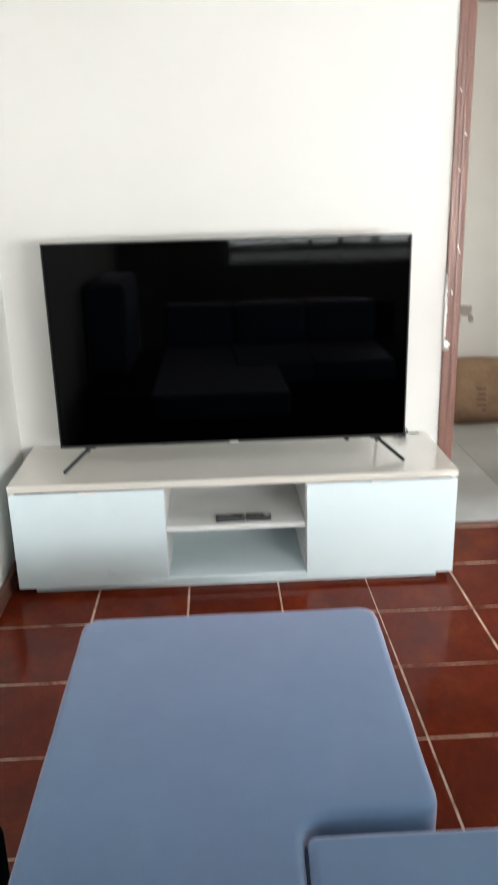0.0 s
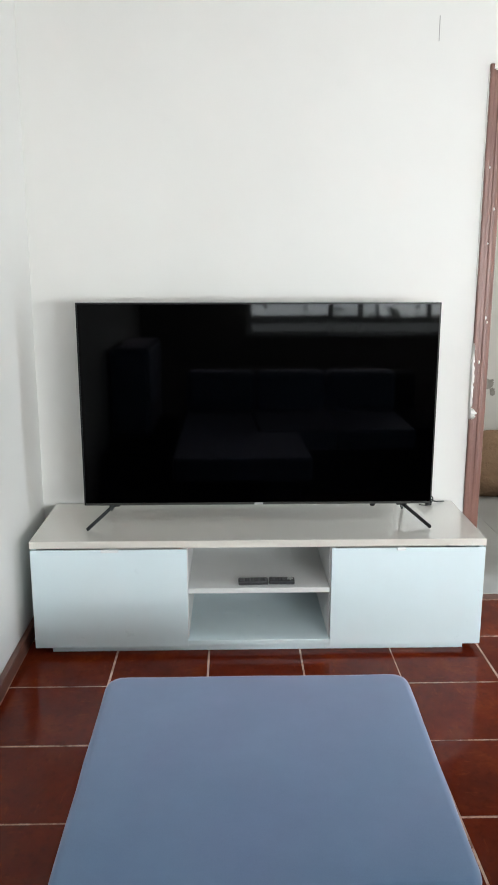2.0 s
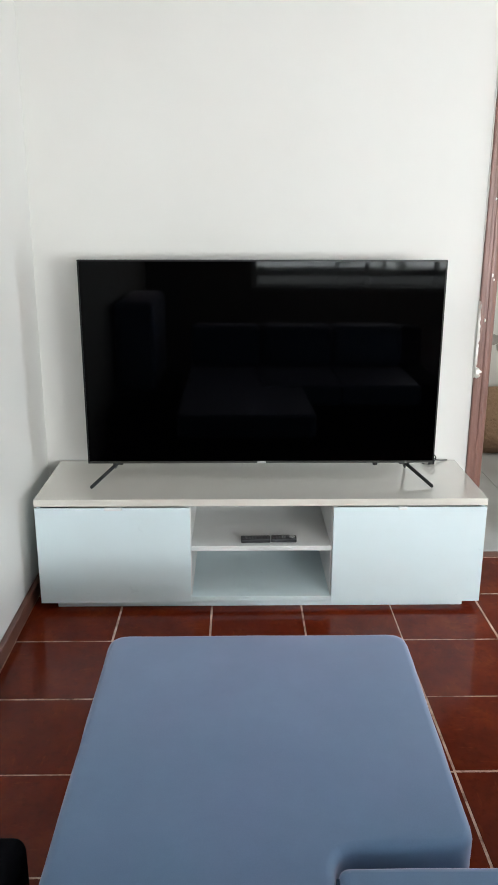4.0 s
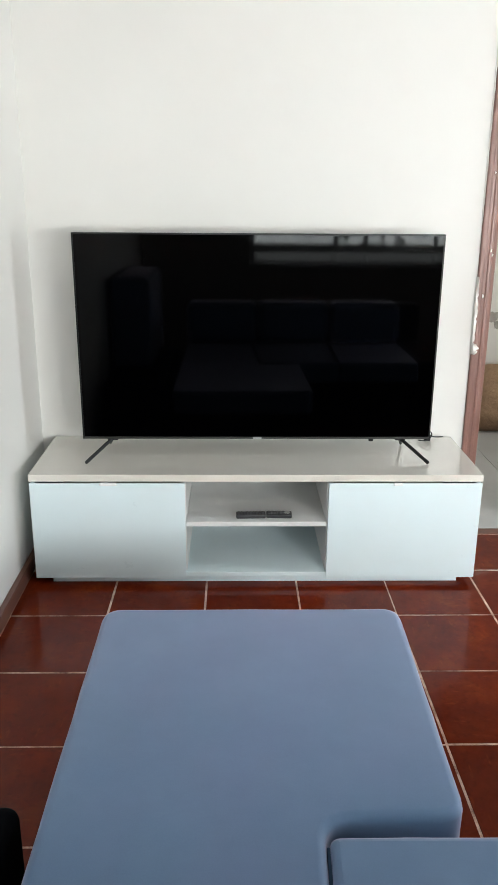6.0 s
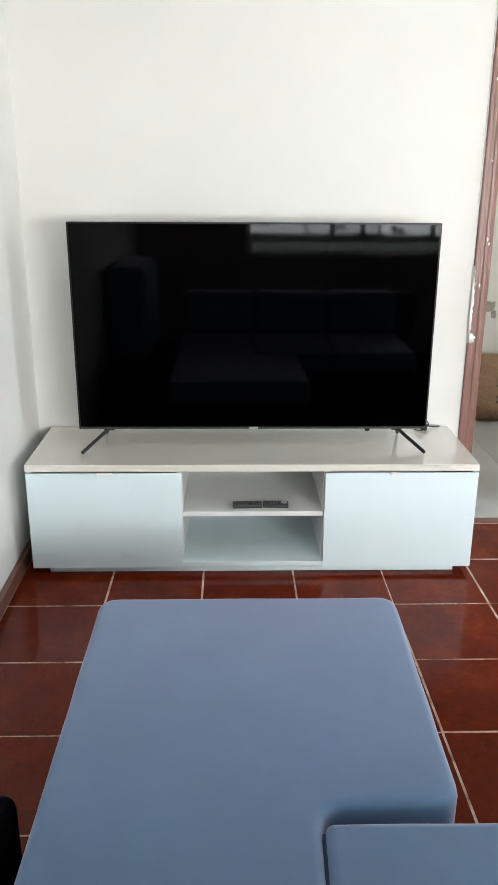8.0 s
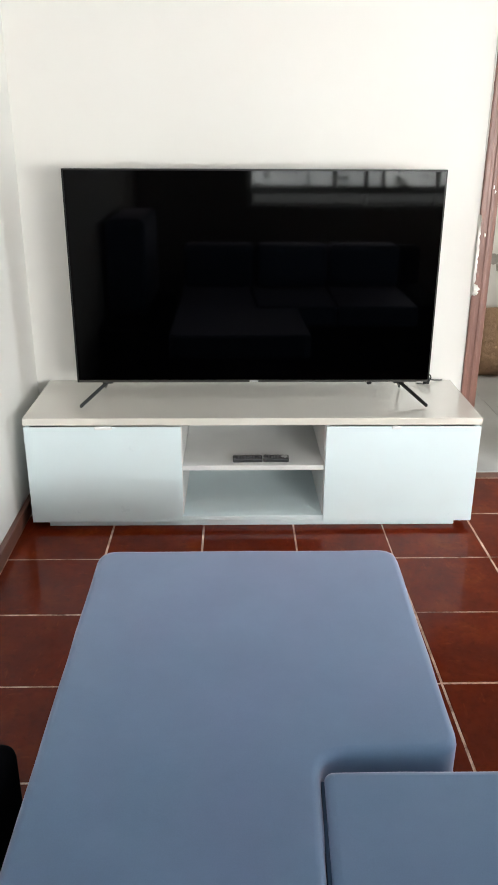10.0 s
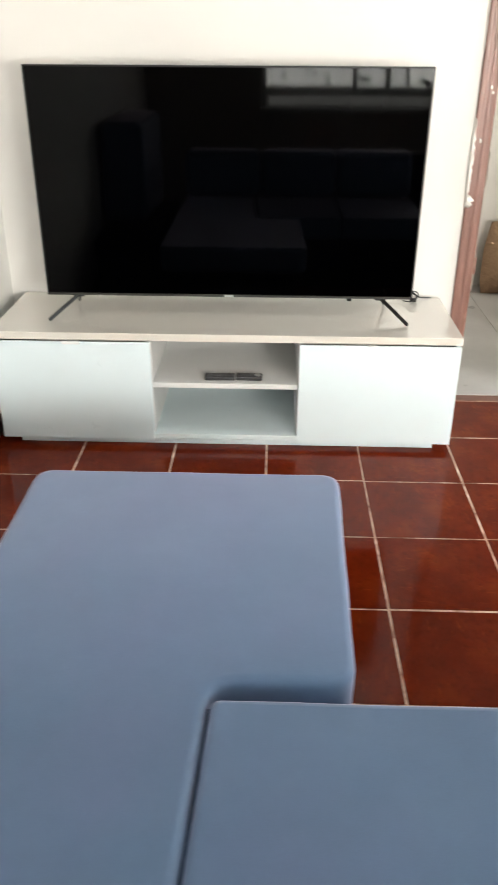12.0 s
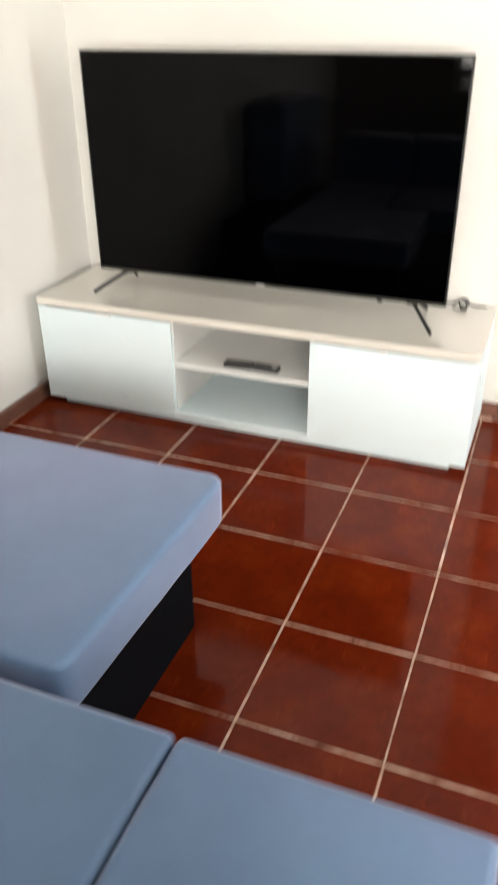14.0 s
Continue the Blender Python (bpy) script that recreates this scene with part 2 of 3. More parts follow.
def thing(name, label, category, at=(0, 0, 0), kind="", group=""):
    ob = new(name)
    ob.location = at
    return tagged(ob, label, category, group, kind)


def part(name, bm, mat, parent, label="", smooth=False):
    ob = new(name, mesh_of(name, bm, mat, smooth))
    ob.parent = parent
    return tagged(ob, label)


def structure(name, bm, mat, label, category):
    return tagged(new(name, mesh_of(name, bm, mat)), label, category, kind="structure")


def tube(name, points, r, mat, parent=None):
    cu = bpy.data.curves.new(name, "CURVE")
    cu.dimensions, cu.bevel_depth, cu.bevel_resolution, cu.resolution_u = "3D", r, 3, 8
    sp = cu.splines.new("NURBS")
    sp.points.add(len(points) - 1)
    for p, co in zip(sp.points, points):
        p.co = (*co, 1)
    sp.use_endpoint_u, sp.order_u = True, 3
    cu.materials.append(mat)
    ob = new(name, cu)
    ob.parent = parent
    return ob


# ---- the room ----
WX, WY, EX, SY, TOP = -0.965, 3.385, 3.4, -1.4, 2.75      # left wall, back wall, right wall, wall behind the camera, ceiling
T = 0.15
NY, NX0, NX1 = 5.2, 0.2, 3.4                              # the next room
DX0, DX1, DZ = 0.966, 1.93, 2.345                         # rough opening of the doorway

bm = bmesh.new()
box(bm, WX - T, EX + T, SY - T, WY + 0.02, -0.12, -0.0012)
floor = structure("floor", bm, GROUT, "red-brown glazed tile floor with pale grout joints", "floor")
bm = bmesh.new()
box(bm, NX0 - T, NX1 + T, WY + 0.02, NY + T, -0.12, -0.002)
floor_next = structure("floor_next_room", bm, GREY_GROUT, "pale grey tile floor of the next room", "floor")

bm = bmesh.new()
box(bm, WX - T, WX, SY - T, WY + T, 0, TOP)
structure("wall_west", bm, WALL, "plain white painted wall beside the television bench", "wall")
bm = bmesh.new()
box(bm, WX, DX0, WY, WY + T, 0, TOP)
box(bm, DX0, DX1, WY, WY + T, DZ, TOP)
box(bm, DX1, EX + T, WY, WY + T, 0, TOP)
wall_north = structure("wall_north", bm, WALL, "white painted wall behind the television, with a doorway", "wall")

# wall with the wide window behind the camera
W0, W1, WZ0, WZ1 = 0.05, 3.15, 0.855, 1.86
bm = bmesh.new()
box(bm, WX, W0, SY - T, SY, 0, TOP)
box(bm, W1, EX, SY - T, SY, 0, TOP)
box(bm, W0, W1, SY - T, SY, 0, WZ0)
box(bm, W0, W1, SY - T, SY, WZ1, TOP)
structure("wall_south", bm, WALL_BACK, "unseen wall with a wide window, toned beige to cut bounced light", "wall")
# right wall, unseen, with an open doorway that lets in the side daylight
B0, B1, BZ = 2.08, 3.16, 2.12
bm = bmesh.new()
box(bm, EX, EX + T, SY - T, B0, 0, TOP)
box(bm, EX, EX + T, B1, WY, 0, TOP)
box(bm, EX, EX + T, B0, B1, BZ, TOP)
structure("wall_east", bm, WALL, "white painted wall with a wide open doorway", "wall")
bm = bmesh.new()
box(bm, WX - T, EX + T, SY - T, WY + T, TOP, TOP + 0.15)
structure("ceiling", bm, CEILING_DIM, "plain unseen ceiling, greyed to cut bounced light", "ceiling")

bm = bmesh.new()
box(bm, NX0 - T, NX1 + T, NY, NY + T, 0, TOP)
wall_next = structure("wall_next_room", bm, WALL_NEXT, "bare white plastered wall with grey cement patches", "wall")
bm = bmesh.new()
box(bm, NX0 - T, NX0, WY + T, NY, 0, TOP)
structure("wall_next_room_west", bm, WALL_NEXT, "bare white plastered side wall", "wall")
bm = bmesh.new()
box(bm, NX1, NX1 + T, WY + T, 3.8, 0, TOP)
box(bm, NX1, NX1 + T, 4.9, NY, 0, TOP)
box(bm, NX1, NX1 + T, 3.8, 4.9, 0, 1.0)
box(bm, NX1, NX1 + T, 3.8, 4.9, 2.1, TOP)
structure("wall_next_room_east", bm, WALL_NEXT, "bare white plastered wall with a window opening", "wall")
bm = bmesh.new()
box(bm, NX0 - T, NX1 + T, WY + T, NY + T, TOP, TOP + 0.15)
structure("ceiling_next_room", bm, CEILING, "plain white ceiling of the next room", "ceiling")

# ground outside
bm = bmesh.new()
box(bm, -400, 400, -400, 400, -0.6, -0.45)
structure("ground", bm, OUTSIDE, "dry grassy ground outside the house", "ground")


def window_unit(name, x0, x1, z0, z1, y, mullions, label):
    # a frame with a row of low lights under a transom and tall panes above it
    w = tagged(new(name), label, "window", kind="structure")
    f, t0, t1 = 0.05, 0.985, 1.045
    for nm, a in (("sill", (x0, x1, y - 0.03, y + 0.10, z0, z0 + 0.035)), ("head", (x0, x1, y - 0.03, y + 0.03, z1 - f, z1)),
                  ("jamb", (x0, x0 + f, y - 0.03, y + 0.03, z0 + 0.035, z1 - f)), ("jamb", (x1 - f, x1, y - 0.03, y + 0.03, z0 + 0.035, z1 - f)),
                  ("transom", (x0 + f, x1 - f, y - 0.03, y + 0.03, t0, t1))):
        part(nm, rounded(*a, 0.005, 1), WINDOW_FRAME, w)
    cuts = [x0 + f, *mullions, x1 - f]
    for a, b in zip(cuts, cuts[1:]):
        if b < x1 - f:
            part("mullion", rounded(b - 0.022, b + 0.022, y - 0.028, y + 0.028, t1, z1 - f, 0.005, 1), WINDOW_FRAME, w)
        for lo, hi in ((z0 + 0.035, t0), (t1, z1 - f)):
            bm = bmesh.new()
            box(bm, a + 0.022, b - 0.022, y - 0.004, y + 0.004, lo, hi)
            p = part("pane", bm, GLASS, w)
            p.visible_shadow = False
    return w


window_unit("window_1", W0, W1, WZ0, WZ1, SY - 0.07, (0.87, 1.16, 1.83, 2.12, 2.79), "wide white framed window with tall panes above a low transom")



def climbing_plant():
    # stems up the outer wall with leaves across the foot of the window
    rnd = random.Random(4)
    bm = bmesh.new()
    for x in (0.45, 1.05, 1.62, 2.3, 2.85):
        a = Vector((x, -1.575, -0.45))
        for k in range(8):
            b = Vector((x + rnd.uniform(-0.06, 0.06), -1.585 + rnd.uniform(-0.008, 0.008), -0.45 + (k + 1) * 0.19))
            rod(bm, a, b, 0.006 - 0.0005 * k, 6)
            a = b
    for _ in range(26):
        at = Vector((rnd.uniform(0.08, 3.1), rnd.uniform(-1.625, -1.57), rnd.uniform(1.0, 1.2)))
        w, h = rnd.uniform(0.02, 0.036), rnd.uniform(0.06, 0.10)
        m = Matrix.Translation(at) @ Matrix.Rotation(rnd.uniform(-0.5, 0.5), 4, "Z") @ Matrix.Rotation(rnd.uniform(-2.2, 2.2), 4, "Y") @ Matrix.Rotation(rnd.uniform(-0.3, 0.3), 4, "X")
        rim = [bm.verts.new(m @ Vector(p)) for p in ((0, 0, 0), (w, 0.006, h * 0.35), (w * 0.7, 0.008, h * 0.7), (0, 0, h), (-w * 0.7, 0.008, h * 0.7), (-w, 0.006, h * 0.35))]
        mid = bm.verts.new(m @ Vector((0, -0.004, h * 0.5)))
        for i in range(6):
            bm.faces.new((rim[i], rim[(i + 1) % 6], mid))
    return tagged(new("climbing_plant", mesh_of("climbing_plant", bm, LEAF)), "green climbing plant on the outer wall below the window", "plant", kind="stuff")


climbing_plant()

# skirting
bm = rounded(WX, WX + 0.024, SY, WY - 0.002, 0, 0.062, 0.003, 1)
structure("baseboard_west", bm, SKIRT, "brown tile skirting along the white wall", "baseboard")
bm = rounded(WX + 0.026, DX0 - 0.004, WY - 0.012, WY, 0, 0.062, 0.003, 1)
structure("baseboard_north", bm, SKIRT, "brown tile skirting behind the television bench", "baseboard")

bm = rounded(DX0 - 0.02, DX1 + 0.02, 3.3455, WY + 0.019, -0.03, 0.0025, 0.0015, 1)
structure("threshold", bm, SKIRT, "narrow brown threshold strip between the two floors", "threshold")

# doorway lining: moulded brown frame
door = tagged(new("door_1"), "brown painted wooden door frame, chipped, without a leaf", "door frame", kind="structure")


def moulded(length):
    # a jamb along z: face board with two raised beads, and the deeper rebate
    bm = bmesh.new()
    prof = ((0, -0.012), (0.006, -0.0138), (0.018, -0.0138), (0.023, -0.012), (0.034, -0.012), (0.039, -0.0142), (0.049, -0.0142), (0.054, -0.012),
            (0.066, -0.010), (0.072, -0.002), (0.072, 0.06), (0.060, 0.062), (0.060, 0.15), (0, 0.15))
    rings = [[bm.verts.new((x, y, z)) for x, y in prof] for z in (0, length)]
    n = len(prof)
    for i in range(n):
        bm.faces.new((rings[0][i], rings[0][(i + 1) % n], rings[1][(i + 1) % n], rings[1][i]))
    bm.faces.new(rings[0][::-1])
    bm.faces.new(rings[1])
    bmesh.ops.recalc_face_normals(bm, faces=bm.faces[:])
    return bm


jamb = part("jamb", moulded(DZ - 0.006), FRAME, door)
jamb.location = (DX0 - 0.003, WY, 0)
jamb2 = part("jamb", moulded(DZ - 0.006), FRAME, door)
jamb2.matrix_basis = Matrix.Translation((DX1 + 0.003, WY, 0)) @ Matrix.Diagonal((-1, 1, 1, 1))
head = part("head", moulded(DX1 - DX0 - 0.146), FRAME, door)
head.matrix_basis = Matrix.Translation((DX0 + 0.073, WY, DZ + 0.002)) @ pose(0, 0, 0, 0, 90, 0)


def ragged(length, width, thick, seed, steps=26, taper=True):
    # an uneven strip of filler along z
    rnd = random.Random(seed)
    bm = bmesh.new()
    rows = []
    for i in range(steps + 1):
        u = i / steps
        e = math.sin(math.pi * u) ** 0.5 if taper else 1
        w = width * (0.25 + 0.75 * e) * (0.7 + 0.6 * rnd.random())
        rows.append([bm.verts.new((x, y, u * length)) for x, y in ((0, 0), (0, -thick * e), (w * 0.6, -thick * (0.7 + 0.5 * rnd.random())), (w, 0))])
    for a, b in zip(rows, rows[1:]):
        for i in range(3):
            bm.faces.new((a[i], a[i + 1], b[i + 1], b[i]))
    bmesh.ops.recalc_face_normals(bm, faces=bm.faces[:])
    return bm


p = part("filler_strip", ragged(0.34, 0.016, 0.022, 3), FILLER, wall_north, "ragged white filler over the frame's edge", True)
p.location = (DX0 - 0.006, WY, 0.86)
p = part("filler_strip", ragged(0.05, 0.03, 0.024, 5, 8), FILLER, wall_north, smooth=True)
p.location = (DX0 + 0.0, WY, 0.86)
p = part("filler_strip", ragged(0.86, 0.008, 0.007, 9, 40, False), FILLER, wall_north, smooth=True)
p.location = (DX0 - 0.008, WY, 1.45)
p = part("filler_strip", ragged(0.7, 0.03, 0.020, 11, 36, False), FILLER, wall_north, smooth=True)
p.matrix_basis = Matrix.Translation((DX0 + 0.01, WY, DZ - 0.004)) @ pose(0, 0, 0, 0, 90, 0)
for x, z, h in ((1.005, 1.302, 0.016), (0.988, 1.108, 0.018), (1.012, 1.285, 0.012), (0.992, 1.62, 0.010), (1.010, 1.76, 0.014), (0.980, 1.93, 0.010)):
    p = part("paint_chip", ragged(h, 0.007, 0.004, int(z * 100), 5), FILLER, door, smooth=True)
    p.location = (x, WY - 0.0125, z)
bm = bmesh.new()
box(bm, 0.744, 0.7475, WY - 0.0012, WY + 0.004, 2.425, 2.52)
part("crack", bm, CRACK, wall_north, "thin vertical crack in the paint")


def blot(rx, rz, seed, n=90, square=2.0):
    # a ragged patch of bare cement
    rnd = random.Random(seed)
    bm = bmesh.new()
    ph = [rnd.uniform(0, 6.3) for _ in range(9)]
    ring = []
    for i in range(n):
        a = 2 * math.pi * i / n
        c, s = math.cos(a), math.sin(a)
        k = (abs(c) ** square + abs(s) ** square) ** (-1 / square)
        k *= 1 + sum(0.085 / (j + 1) ** 0.6 * math.sin((j * 2 + 2) * a + ph[j]) for j in range(9)) + rnd.uniform(-0.035, 0.035)
        ring.append((rx * k * c, rz * k * s))
    back = [bm.verts.new((x, 0.001, z)) for x, z in ring]
    front = [bm.verts.new((x * 0.95, -0.004, z * 0.98)) for x, z in ring]
    mid = bm.verts.new((0, -0.004, 0))
    for i in range(n):
        bm.faces.new((front[i], front[(i + 1) % n], mid))
        bm.faces.new((back[i], back[(i + 1) % n], front[(i + 1) % n], front[i]))
    bmesh.ops.recalc_face_normals(bm, faces=bm.faces[:])
    return bm


for x, z, rx, rz, sd in ((1.415, 0.655, 0.085, 0.265, 8), (1.630, 0.748, 0.062, 0.034, 6), (1.595, 0.693, 0.014, 0.026, 7), (1.680, 0.693, 0.018, 0.028, 12)):
    p = part("cement_patch", blot(rx, rz, sd, square=5 if rz > 0.2 else 2), CEMENT, wall_next, "bare grey cement patch")
    p.location = (x, NY - 0.001, z)

# ---- television bench ----
bench = thing("tv_bench", "low glossy white television bench with two drop doors and open shelves", "TV bench", (0, 2.85, 0))
BD = 0.505
part("top", rounded(-0.9, 0.9, -0.004, BD, 0.452, 0.482, 0.003), LACQUER_TOP, bench, "glossy white top")
for s in (-1, 1):
    part("side_panel", rounded(s * 0.889 - 0.009, s * 0.889 + 0.009, 0.022, BD - 0.004, 0.034, 0.4505, 0.001, 1), LACQUER, bench)
    part("divider", rounded(s * 0.294 - 0.011, s * 0.294 + 0.011, 0.020, BD - 0.012, 0.054, 0.4505, 0.001, 1), INNER, bench)
part("bottom_panel", rounded(-0.879, 0.879, 0.006, BD - 0.004, 0.034, 0.0535, 0.001, 1), LACQUER, bench)
part("back_panel", rounded(-0.879, 0.879, BD - 0.011, BD - 0.005, 0.055, 0.4505, 0.001, 1), INNER, bench)
part("shelf", rounded(-0.2825, 0.2825, 0.014, BD - 0.013, 0.253, 0.274, 0.0015, 1), INNER, bench)
part("plinth", rounded(-0.838, 0.838, 0.028, BD - 0.03, 0.0, 0.0335, 0.001, 1), LACQUER, bench)
for x0, x1, hx in ((-0.899, -0.286, -0.588), (0.288, 0.899, 0.562)):
    bm = bmesh.new()
    ends = [[bm.verts.new((x, y, z)) for y, z in ((0, 0.031), (0, 0.4442), (0.001, 0.4452), (0.004, 0.4452), (0.0055, 0.400), (0.018, 0.390), (0.018, 0.031))] for x in (x0, x1)]
    for k in range(7):
        bm.faces.new((ends[0][k], ends[0][(k + 1) % 7], ends[1][(k + 1) % 7], ends[1][k]))
    bm.faces.new(ends[0])
    bm.faces.new(ends[1][::-1])
    bmesh.ops.recalc_face_normals(bm, faces=bm.faces[:])
    d = part("door", bm, LACQUER, bench, "flat white drop door")
    w = 0.034 if x0 < 0 else 0.017
    part("handle", rounded(hx - w, hx + w, -0.007, 0.004, 0.4345, 0.4485, 0.003), PLASTIC_WHITE, d, "small white finger pull")

# ---- television ----
TVY = 3.085
tv = thing("television", "large flat black television standing on two splayed legs, switched off", "television", (0.006, TVY, 0.482))
Z0, Z1, HW = 0.074, 0.908, 0.727
part("screen", rounded(-HW + 0.006, HW - 0.006, -0.0005, 0.004, Z0 + 0.0098, Z1 - 0.006, 0.0004, 1), SCREEN, tv, "black glossy screen")
bm = bmesh.new()
box(bm, -HW, -HW + 0.0058, -0.003, 0.022, Z0, Z1)
box(bm, HW - 0.0058, HW, -0.003, 0.022, Z0, Z1)
box(bm, -HW + 0.0058, HW - 0.0058, -0.003, 0.022, Z1 - 0.0058, Z1)
box(bm, -HW + 0.0058, HW - 0.0058, 0.004, 0.0218, Z0 + 0.001, Z1 - 0.0058)
part("bezel", bm, BLACK, tv)
part("chin", rounded(-HW + 0.0058, HW - 0.0058, -0.004, 0.0035, Z0, Z0 + 0.0090, 0.001, 1), CHIN, tv, "dark grey metal strip")
part("badge", rounded(-0.018, 0.018, -0.0055, -0.0035, Z0 + 0.001, Z0 + 0.0095, 0.0006, 1), SILVER, tv, "small pale maker's badge")
part("back_cover", rounded(-0.55, 0.55, 0.0225, 0.066, Z0 + 0.012, Z0 + 0.46, 0.012), BLACK, tv)
part("sensor", rounded(0.470, 0.490, 0.0, 0.014, Z0 - 0.012, Z0 - 0.0005, 0.003, 1), BLACK, tv)
for s in (-1, 1):
    leg = part("leg", rounded(s * 0.604 - 0.022, s * 0.604 + 0.022, 0.004, 0.060, Z0 - 0.009, Z0 + 0.003, 0.003), LEG, tv, "splayed black leg")
    for nm, foot in (("front_strut", (s * 0.700, -0.118, 0.007)), ("rear_strut", (s * 0.640, 0.150, 0.007))):
        bm = bmesh.new()
        a, b = Vector((s * 0.606, 0.012 if foot[1] < 0 else 0.050, Z0 - 0.002)), Vector(foot)
        q = (b - a).to_track_quat("Z", "Y").to_matrix().to_4x4()
        bmesh.ops.create_cube(bm, size=1, matrix=Matrix.Translation((a + b) / 2) @ q @ Matrix.Diagonal((0.010, 0.015, (b - a).length, 1)))
        bmesh.ops.bevel(bm, geom=bm.edges[:], offset=0.003, segments=2, affect="EDGES")
        st = part(nm, bm, LEG, leg)

# ---- remotes on the shelf ----


def remote(x, y, length, turn, label):
    r = thing("remote_control", label, "remote control", (x, y, 0.274), group="remotes on the shelf")
    part("body", rounded(-length / 2, length / 2, -0.022, 0.022, 0.0, 0.0165, 0.004), REMOTE, r)
    n = int(length / 0.013)
    for i in range(n):
        for j in (-1, 0, 1):
            a = -length / 2 + 0.010 + i * (length - 0.02) / (n - 1)
            if (i * 3 + j) % 7 == 0:
                continue
            part("button", rounded(a - 0.0038, a + 0.0038, j * 0.012 - 0.0035, j * 0.012 + 0.0035, 0.0165, 0.0192, 0.001, 1), KEY, r)
    r.rotation_euler[2] = radians(turn)
    return r


remote(-0.022, 2.915, 0.120, 2, "black remote control lying on the bench's middle shelf")
r = remote(0.094, 2.918, 0.104, -2, "black remote control with a pale key pad on the shelf")
part("dial", lathe([(0.0, 0.0185), (0.011, 0.0185), (0.0125, 0.017), (0.0125, 0.0145)], 24), SILVER, r, "pale round pad").location = (0.034, 0, 0.002)

# ---- cable beside the television ----
cable = thing("power_cable", "thin black power cable coiled on the white bench top", "cable", (0.755, 3.29, 0.482))
tube("loop", [(-0.10, 0.03, 0.02), (-0.03, 0.02, 0.006), (0.02, 0.0, 0.05), (0.045, 0.0, 0.035), (0.03, 0.0, 0.004), (0.0, 0.0, 0.02), (0.01, 0.01, 0.045), (0.04, 0.02, 0.02), (0.06, 0.04, 0.004), (0.105, 0.05, 0.004)], 0.0028, CABLE, cable)
tube("loop", [(-0.02, 0.0, 0.004), (0.0, -0.02, 0.004), (0.03, -0.016, 0.012), (0.034, 0.012, 0.03), (0.0, 0.02, 0.03), (-0.02, 0.03, 0.006)], 0.0025, CABLE, cable)
part("plug", rounded(0.008, 0.036, -0.004, 0.010, 0.0, 0.014, 0.004), BLACK, cable)

# ---- sofa ----
sofa = thing("corner_sofa", "blue fabric corner sofa with a long chaise, black base", "sofa")
CT = 0.452


def round_corners(points, r, seg=5):
    out, n = [], len(points)
    for i in range(n):
        p, a, c = Vector(points[i]), Vector(points[i - 1]), Vector(points[(i + 1) % n])
        u, w = (a - p).normalized(), (c - p).normalized()
        s, e = p + u * r, p + w * r
        for k in range(seg + 1):
            t = k / seg
            out.append(tuple((1 - t) ** 2 * s + 2 * t * (1 - t) * p + t * t * e))
    return out


def cushion(points, z0, z1, corner, r, sag, seed):
    # a padded slab with rounded corners and edges and a slightly uneven top
    bm = outline(round_corners(points, corner), z0, z1)
    rim = [e for e in bm.edges if abs(e.verts[0].co.z - e.verts[1].co.z) < 1e-5]
    bmesh.ops.bevel(bm, geom=rim, offset=r, segments=4, profile=0.5, affect="EDGES")
    bmesh.ops.triangulate(bm, faces=[f for f in bm.faces if len(f.verts) > 4])
    for _ in range(4):
        bmesh.ops.subdivide_edges(bm, edges=[e for e in bm.edges if e.calc_length() > 0.09], cuts=1)
        bmesh.ops.triangulate(bm, faces=[f for f in bm.faces if len(f.verts) > 4])
    for v in bm.verts:
        k = noise.noise(Vector((v.co.x * 3.1 + seed, v.co.y * 3.1, v.co.z * 4)))
        f = noise.noise(Vector((v.co.x * 9 + seed, v.co.y * 9, v.co.z * 9)))
        if v.co.z > z1 - r * 0.5:
            v.co.z += sag * k + sag * 0.3 * f
        elif z0 + 0.01 < v.co.z:
            v.co.x += 0.002 * f
            v.co.y += 0.002 * k
    return bm


def weigh(ob):
    # keeps the padded top even up to its rounded rim
    ob.modifiers.new("even_shading", "WEIGHTED_NORMAL").keep_sharp = True


chaise = [(-0.447, 1.872), (0.366, 1.872), (0.346, 1.106), (0.0775, 1.106), (0.028, 0.10), (-0.447, 0.10)]
weigh(part("chaise_cushion", cushion(chaise, 0.312, CT, 0.055, 0.019, 0.003, 1), FABRIC, sofa, "long blue chaise cushion", True))
for i, (x0, x1, near) in enumerate(((0.0825, 0.6085, 0.0345), (0.6115, 1.150, 0.6115))):
    weigh(part("seat_cushion", cushion([(x0, 1.068), (x1, 1.068), (x1, 0.12), (near, 0.12)], 0.312, CT - 0.003, 0.020, 0.017, 0.003, 5 + i), FABRIC, sofa, smooth=True))
part("chaise_base", outline([(-0.40, 1.76), (0.308, 1.76), (0.308, 1.075), (0.05, 1.075), (0.05, 0.10), (-0.40, 0.10)], 0.0, 0.311, 0.012, 2), SOFA_BASE, sofa, "black cloth base")
part("seat_base", rounded(0.051, 1.11, 0.10, 1.045, 0.0, 0.311, 0.006), SOFA_BASE, sofa)
# backrest and back cushions stay unseen; their height is set to shade the near seats
part("backrest", rounded(-0.447, 1.34, 0.0, 0.19, 0.0, 0.72, 0.03, 3), SOFA_BASE, sofa, smooth=True)
for x0, x1 in ((-0.44, 0.075), (0.085, 0.605), (0.615, 1.134)):
    part("back_cushion", rounded(x0, x1, 0.20, 0.44, CT + 0.004, 0.76, 0.05, 4), FABRIC, sofa, "unseen blue back cushion, sized to shade the seats", True)
